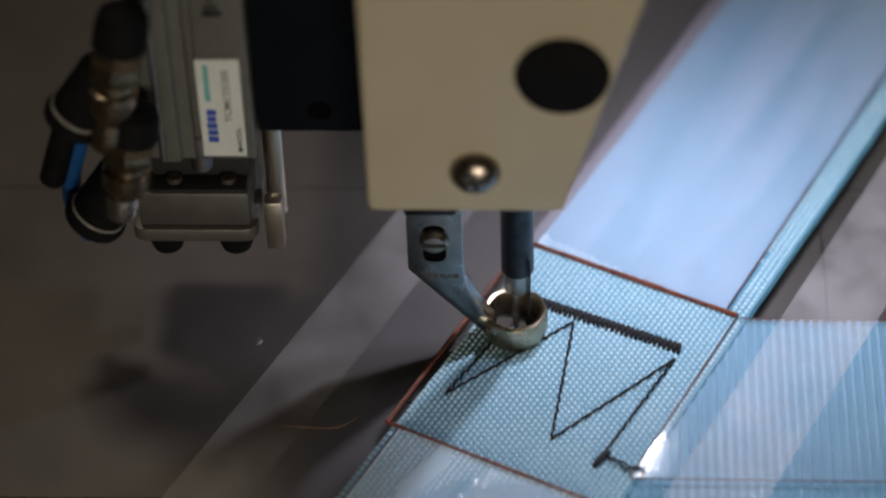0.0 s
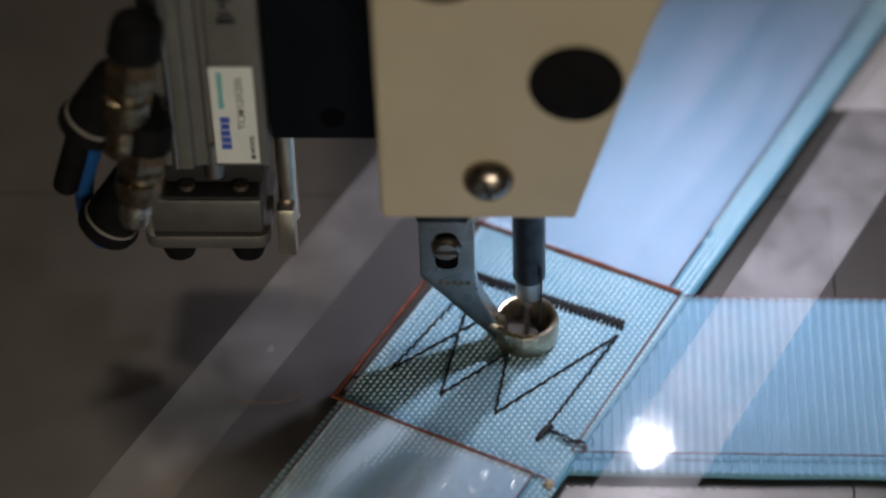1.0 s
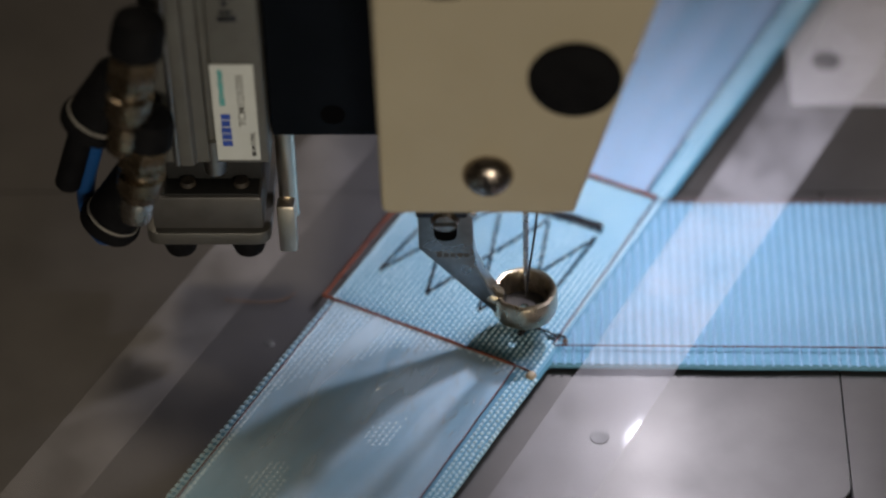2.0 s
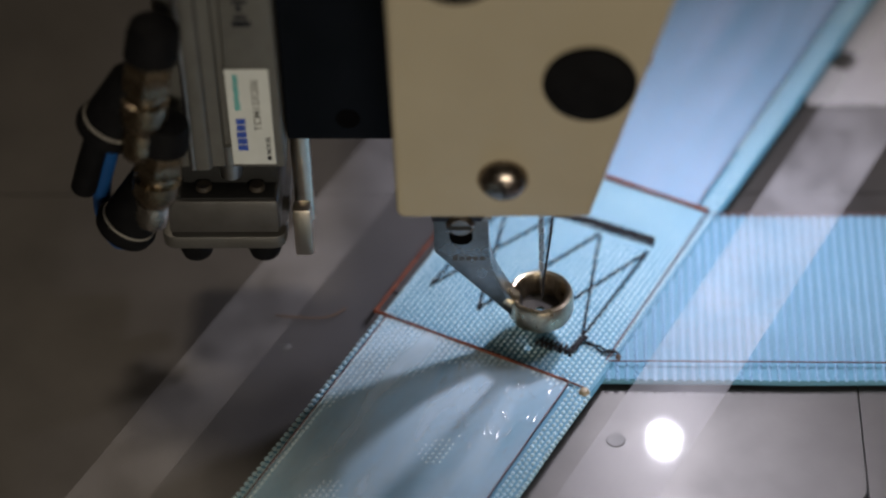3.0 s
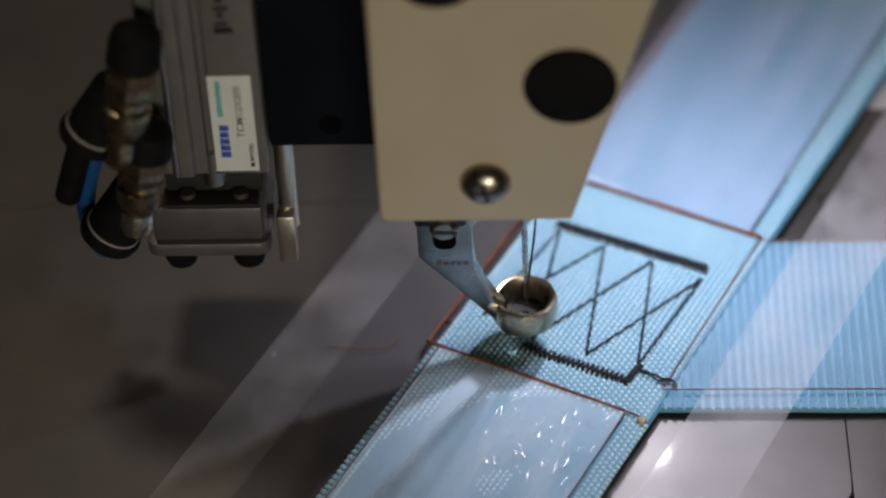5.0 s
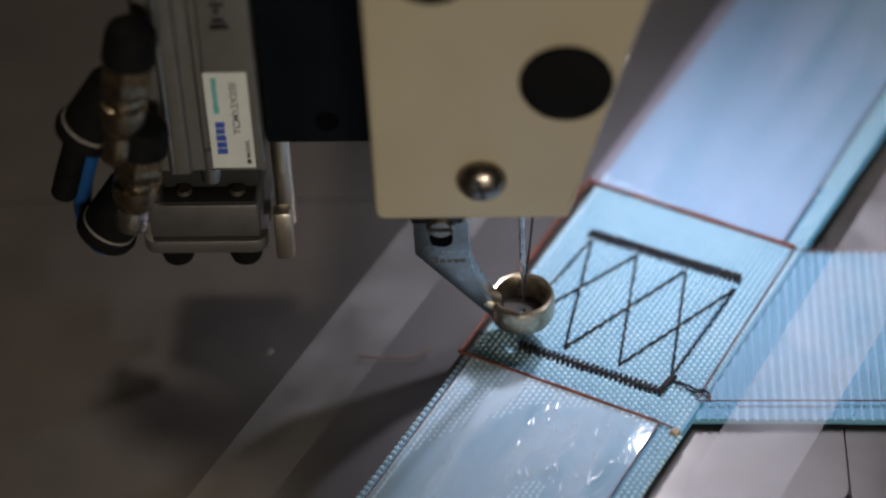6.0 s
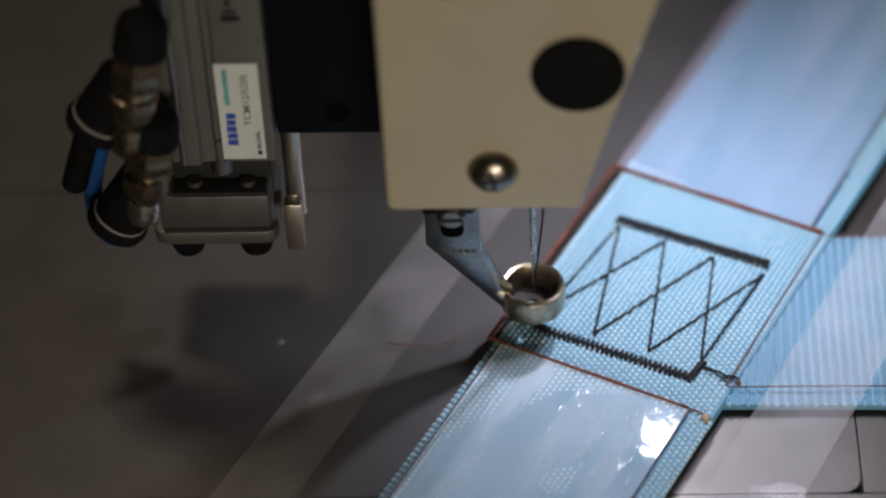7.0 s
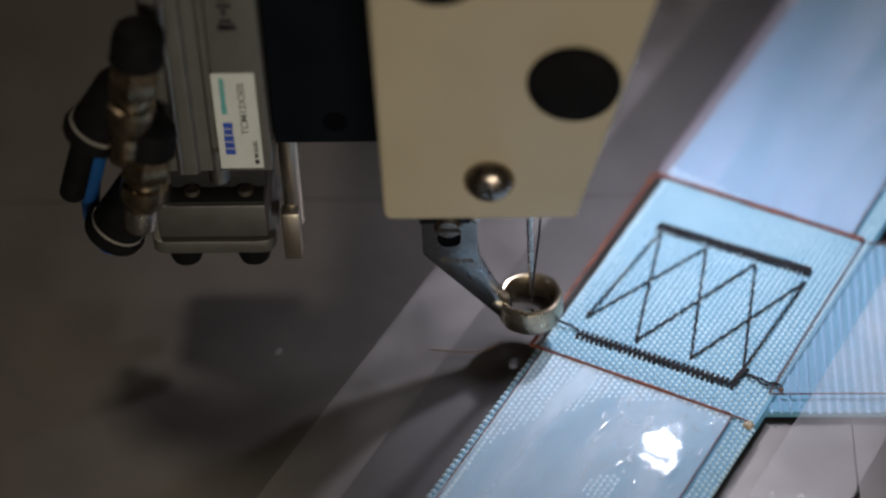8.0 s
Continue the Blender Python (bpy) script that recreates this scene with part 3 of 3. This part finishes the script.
sheet("side_film", [(50.6, 60.4), (50.6, 9.4), (51 + 240 * c, 9.2 + 240 * s), (51 + 240 * c - 46 * s, 9.2 + 240 * s + 46 * c), (51, 60.6)], VEIL, 0.3, 0.45, "clear film over the cross strap")
sheet("edge_tape_left", [(-16.6, -170), (-31.8, -170), (-30.9, 260), (-16.0, 260)], TAPE_SHADED, -2.2, -1.9, "frosted tape along the template edge")
sheet("left_film", [(-0.2, -170), (-16.6, -170), (-16.0, 260), (-0.2, 260)], VEIL, -2.2, -2.0)
sheet("edge_tape_right", [(77.0, -170), (58.4, -170), (59.2, 260), (77.2, 260)], TAPE, 0.62, 0.8, "frosted tape along the template edge")

for a, b, w in (((-0.2, 60.9), (50.4, 61.0), 0.5), ((-0.3, 61.2), (-0.4, -0.2), 0.45), ((-0.3, 0), (46, 0), 0.36)):
    line("burnt_edge", a, b, w, BURNT)
line("burnt_edge", (46, 0), (50, -0.2), 0.2, BURNT)
for a, b in (((50.3, 61), (50.5, 9.2)), ((47.4, 61), (47.4, 258)), ((0.2, 61), (0.6, 258)), ((2.5, 0), (2.0, -168)), ((46.4, 0), (46.0, -168))):
    line("thin_edge", a, b, 0.19, BURNT_THIN, 0.5, 0.1)
line("thin_edge", (51, 9.2), (51 + 238 * c, 9.2 + 238 * s), 0.17, BURNT_THIN, 0.4, 0.08)
line("thin_edge", (51, 60.6), (51 + 230 * c - 0.2, 60.6 + 230 * s), 0.15, BURNT_THIN, 0.4, 0.08)
part("melt_drop", lathe([(0.01, 1.0), (0.8, 0.75), (1.2, 0.1), (0.9, -0.6)], (50.4, -0.9, 0), seg=14), MELT, TEMPLATE, "pale drop of melted plastic")
part("melt_drop", lathe([(0.01, 0.6), (0.4, 0.5), (0.6, 0.1), (0.5, -0.6)], (52.2, 11.6, 0), seg=12), TAN, TEMPLATE, "tan drop of melted plastic")
CREASE = film("crease_gloss", 0.14, (0.74, 0.80, 0.84), 0.22, 300, 0.1, 0.09)
crease_rng = random.Random(21)
creases = None
for k in range(64):
    x, y = (crease_rng.uniform(22, 45), crease_rng.uniform(-26, -2)) if k < 56 else (crease_rng.uniform(14, 44), crease_rng.uniform(62, 74))
    a, n = radians(crease_rng.gauss(105, 20)), crease_rng.uniform(0.7, 4.2)
    bend = crease_rng.uniform(-0.3, 0.3)
    d = Vector((math.cos(a), math.sin(a), 0))
    pts = [Vector((x, y, 0.54)) + d * (n * f) + Vector((-d.y, d.x, 0)) * bend * (1 - 4 * f * f) for f in (-0.5, -0.2, 0.15, 0.5)]
    creases = tube(pts, [0.02, crease_rng.uniform(0.1, 0.26), crease_rng.uniform(0.08, 0.22), 0.02], 6, creases)
part("creases", creases, CREASE, TEMPLATE, "fine glossy creases in the film")["kind"] = "stuff"
loose = part("loose_thread", tube(curve_points([(-20.3, -9.0, -1.7), (-16, -7.6, -1.6), (-12, -5.8, -1.7), (-9.2, -4.0, -1.5), (-7.8, -2.0, -1.2), (-7.4, -0.4, -1.2)], 16), 0.14, 6), TAN)
tagged(loose, "loose tan thread end lying on the template film", "thread")

# ---- stitching ----
PEAK = [(9.2, 44.0), (20.3, 43.7), (32.0, 43.8), (44.0, 43.5)]
DIP = [(6.3, 12.6), (19.0, 10.8), (31.6, 11.5), (42.9, 13.0)]
LEGS = [(DIP[3], PEAK[3]), (PEAK[3], DIP[2]), (DIP[2], PEAK[1]), (PEAK[1], DIP[0]), (DIP[0], PEAK[0]),
        (PEAK[0], DIP[1]), (DIP[1], PEAK[2]), (PEAK[2], DIP[3])]
LEG_TIMES = {5: (-0.16, 0.5), 6: (0.5, 1.22), 7: (1.22, 1.93)}
LATE = []


def stitch_mesh(length, r):
    """One lockstitch: a twisted thread that rises out of the weave and dives back."""
    bm = tube([(-length * 0.52, 0, -0.30), (-length * 0.40, 0.05, 0.12), (-length * 0.1, 0.1, 0.27), (length * 0.2, 0.02, 0.27), (length * 0.42, -0.06, 0.12), (length * 0.52, -0.05, -0.30)],
              [r * 0.7, r, r * 1.12, r * 1.05, r * 0.95, r * 0.7], 6)
    for v in bm.verts:
        v.co *= MM
    me = bpy.data.meshes.new("stitch")
    bm.to_mesh(me)
    bm.free()
    me.materials.append(THREAD)
    for p in me.polygons:
        p.use_smooth = True
    return me


LONG, SHORT = stitch_mesh(2.55, 0.285), stitch_mesh(2.7, 0.29)
DENSE = stitch_mesh(2.8, 0.39)
rng = random.Random(3)


def stitch(mesh, a, b, when=None):
    a, b = Vector(a), Vector(b)
    mid, d = (a + b) / 2, b - a
    ob = new("stitch", mesh)
    ob.parent = STRAP
    m = pose(mid.x * MM, mid.y * MM, 0.16 * MM, 0, 0, math.degrees(math.atan2(d.y, d.x)) + rng.uniform(1, 11))
    ob.matrix_basis = m
    if when is not None:
        LATE.append((ob, m, when))


for i, (a, b) in enumerate(LEGS):
    a, b = Vector(a), Vector(b)
    n = round((b - a).length / 2.6)
    for k in range(n):
        when = None
        if i in LEG_TIMES:
            t0, t1 = LEG_TIMES[i]
            when = t0 + (t1 - t0) * (k + 1) / n
            when = when if when > 0.03 else None
        stitch(LONG, a.lerp(b, k / n), a.lerp(b, (k + 1) / n), when)
TEETH = 33
for k in range(TEETH):
    x0, x1 = 7.9 + (43.7 - 7.9) * k / TEETH, 7.9 + (43.7 - 7.9) * (k + 1) / TEETH
    y = 45.6 + 1.2 * k / TEETH
    stitch(DENSE, (x0, y - 0.98), ((x0 + x1) / 2, y + 0.98))
    stitch(DENSE, ((x0 + x1) / 2, y + 0.98), (x1, y - 0.98))
BOTTOM_TIMES = ((2.0, 43.4), (3.0, 34.7), (3.5, 31.4), (4.0, 26.1), (4.5, 22.2), (6.0, 9.6), (6.5, 6.7), (6.7, 6.54))


def along(table, t):
    for (t0, a), (t1, b) in zip(table, table[1:]):
        if t <= t1:
            return a + (b - a) * (t - t0) / (t1 - t0)
    return table[-1][1]


def time_at(x):
    for (t0, a), (t1, b) in zip(BOTTOM_TIMES, BOTTOM_TIMES[1:]):
        if x >= b:
            return t0 + (t1 - t0) * (a - x) / (a - b)
    return 6.7


for k in range(TEETH):
    x0, x1 = 43.4 - (43.4 - 6.6) * k / TEETH, 43.4 - (43.4 - 6.6) * (k + 1) / TEETH
    y = 8.4 - 0.8 * k / TEETH
    stitch(SHORT, (x0, y + 0.98), ((x0 + x1) / 2, y - 0.98), time_at((x0 + x1) / 2))
    stitch(SHORT, ((x0 + x1) / 2, y - 0.98), (x1, y + 0.98), time_at(x1))
# the tack at the start, and the loose thread ends
for k in range(9):
    y = 8.8 + 1.15 * (k % 3)
    stitch(DENSE, (42.3 + 0.3 * (k // 3) + 0.12 * (k % 3), y), (42.9 + 0.3 * (k // 3) + 0.12 * (k % 3), y + 2.7))
part("thread_end", tube(curve_points([(43.2, 12.6, 0.3), (45.5, 11.4, 0.8), (47.3, 12.2, 0.5), (49.2, 11.4, 0.9), (50.8, 12.2, 0.7), (52.2, 11.9, 0.6)], 24), 0.24, 6), THREAD, STRAP)
part("thread_end", tube(curve_points([(43.4, 12.0, 0.3), (45.8, 12.3, 0.5), (48.2, 10.9, 0.6), (50.6, 11.5, 0.6), (51.4, 12.4, 0.6)], 24), 0.2, 6), THREAD, STRAP)
tail = part("thread_tail", tube([(6.8, 8.4, 0.3), (4.6, 8.6, 0.8), (2.4, 8.2, 1.3), (-0.6, 7.2, 2.2)], 0.27, 6), THREAD, STRAP)

# ---- how things move ----
# needle bar: 1 is fully down; foot: 1 is fully lifted; ten values a second
NEEDLE = ("0.0:1 .7 0 .2 .6 .1 .15 1 0 0 1 .7 0 .35 .85 .1 0 0", "1.8:.9 .3 0 .5 1 .1 0 .8 .6 0",
          "2.8:.95 .95 0 .05 .95 .1 .1 .85 .1 0 .75 1 0 .1 1 .15 .05 .78 .1 0", "4.8:.8 .5 0 .3 1 .1 .1 .8 .1 0",
          "5.8:.75 1 0 .05 1 0 0 .9 0 1 0 0 0 0 0 0 0 0 0 0 0 0 0")
LIFT = ("0.0:0 .1 1 .2 .05 .7 .3 0 .75 1 0 .15 1 .5 0 .57 .77 1", "1.8:.1 .5 1 .4 0 .6 1 .1 .3 1",
        "2.8:0 0 1 .43 0 .5 .57 0 .55 1 .1 .05 1 .5 .05 .3 .66 .05 .43 1", "4.8:.1 .4 1 .5 0 .6 .6 .1 .6 1",
        "5.8:.1 0 1 .8 0 .7 .95 0 .5 0 1 1 1 1 1 1 1 1 1 1 1 1 1")


def rows_of(texts):
    out = []
    for text in texts:
        t0, vals = text.split(":")
        out += [(round(float(t0) + 0.1 * i, 1), float(v)) for i, v in enumerate(vals.split())]
    return out


def needle_place(t):
    """Where the needle stands on the strap."""
    if t <= 1.93:
        legs = ((0, 10.5, 35.1), (0.5, 18.4, 9.1), (1.0, 27.1, 33.4), (1.22, 32.0, 43.6), (1.5, 35.1, 31.7), (1.93, 42.9, 12.0))
        return along([(a, x) for a, x, y in legs], t), along([(a, y) for a, x, y in legs], t)
    if t <= 6.55:
        hi = round(t * 10) % 2 == 0
        if t > 6.25:
            return along(BOTTOM_TIMES, t), {3: 7.0, 4: 8.2, 5: 10.0}.get(round(t * 10) - 60, 8.0)
        return along(BOTTOM_TIMES, t), 9.4 if hi else 6.75
    if t <= 7.6:
        return along(((6.5, 6.65), (6.7, 6.54), (7.0, 6.54), (7.6, 6.85)), t), along(((6.5, 9.8), (6.7, 6.8), (7.0, 6.73), (7.6, 7.1)), t)
    f = min((t - 7.6) / 0.1, 1)
    return 6.85 - 8.4 * f, 7.1 - 5.4 * f


def motions():
    rows = []
    for k in range(81):
        t = k / 10
        x, y = needle_place(t)
        a = radians(THETA)
        rows.append((t, pose((-x * math.cos(a) + y * math.sin(a)) * MM, (-x * math.sin(a) - y * math.cos(a)) * MM, 0, 0, 0, THETA)))
    for ob in (TEMPLATE, STRAP, CROSS, loose):
        walk(ob, rows)
    walk(BAR, [(t, pose(0, 0, (50 - 36 * u) * MM)) for t, u in rows_of(NEEDLE)])
    walk(FOOT, [(t, pose(0, 0, 6.6 * h * MM)) for t, h in rows_of(LIFT)])
    for ob, m, when in LATE:
        low = Matrix.Translation((0, 0, -1.1 * MM)) @ m
        walk(ob, [(0, low), (when - 0.04, low), (when, m), (8, m)])
    low = pose(0, 0, -2.2 * MM)
    walk(tail, [(0, low), (7.55, low), (7.7, pose(0, 0, 0)), (8, pose(0, 0, 0))])


motions()
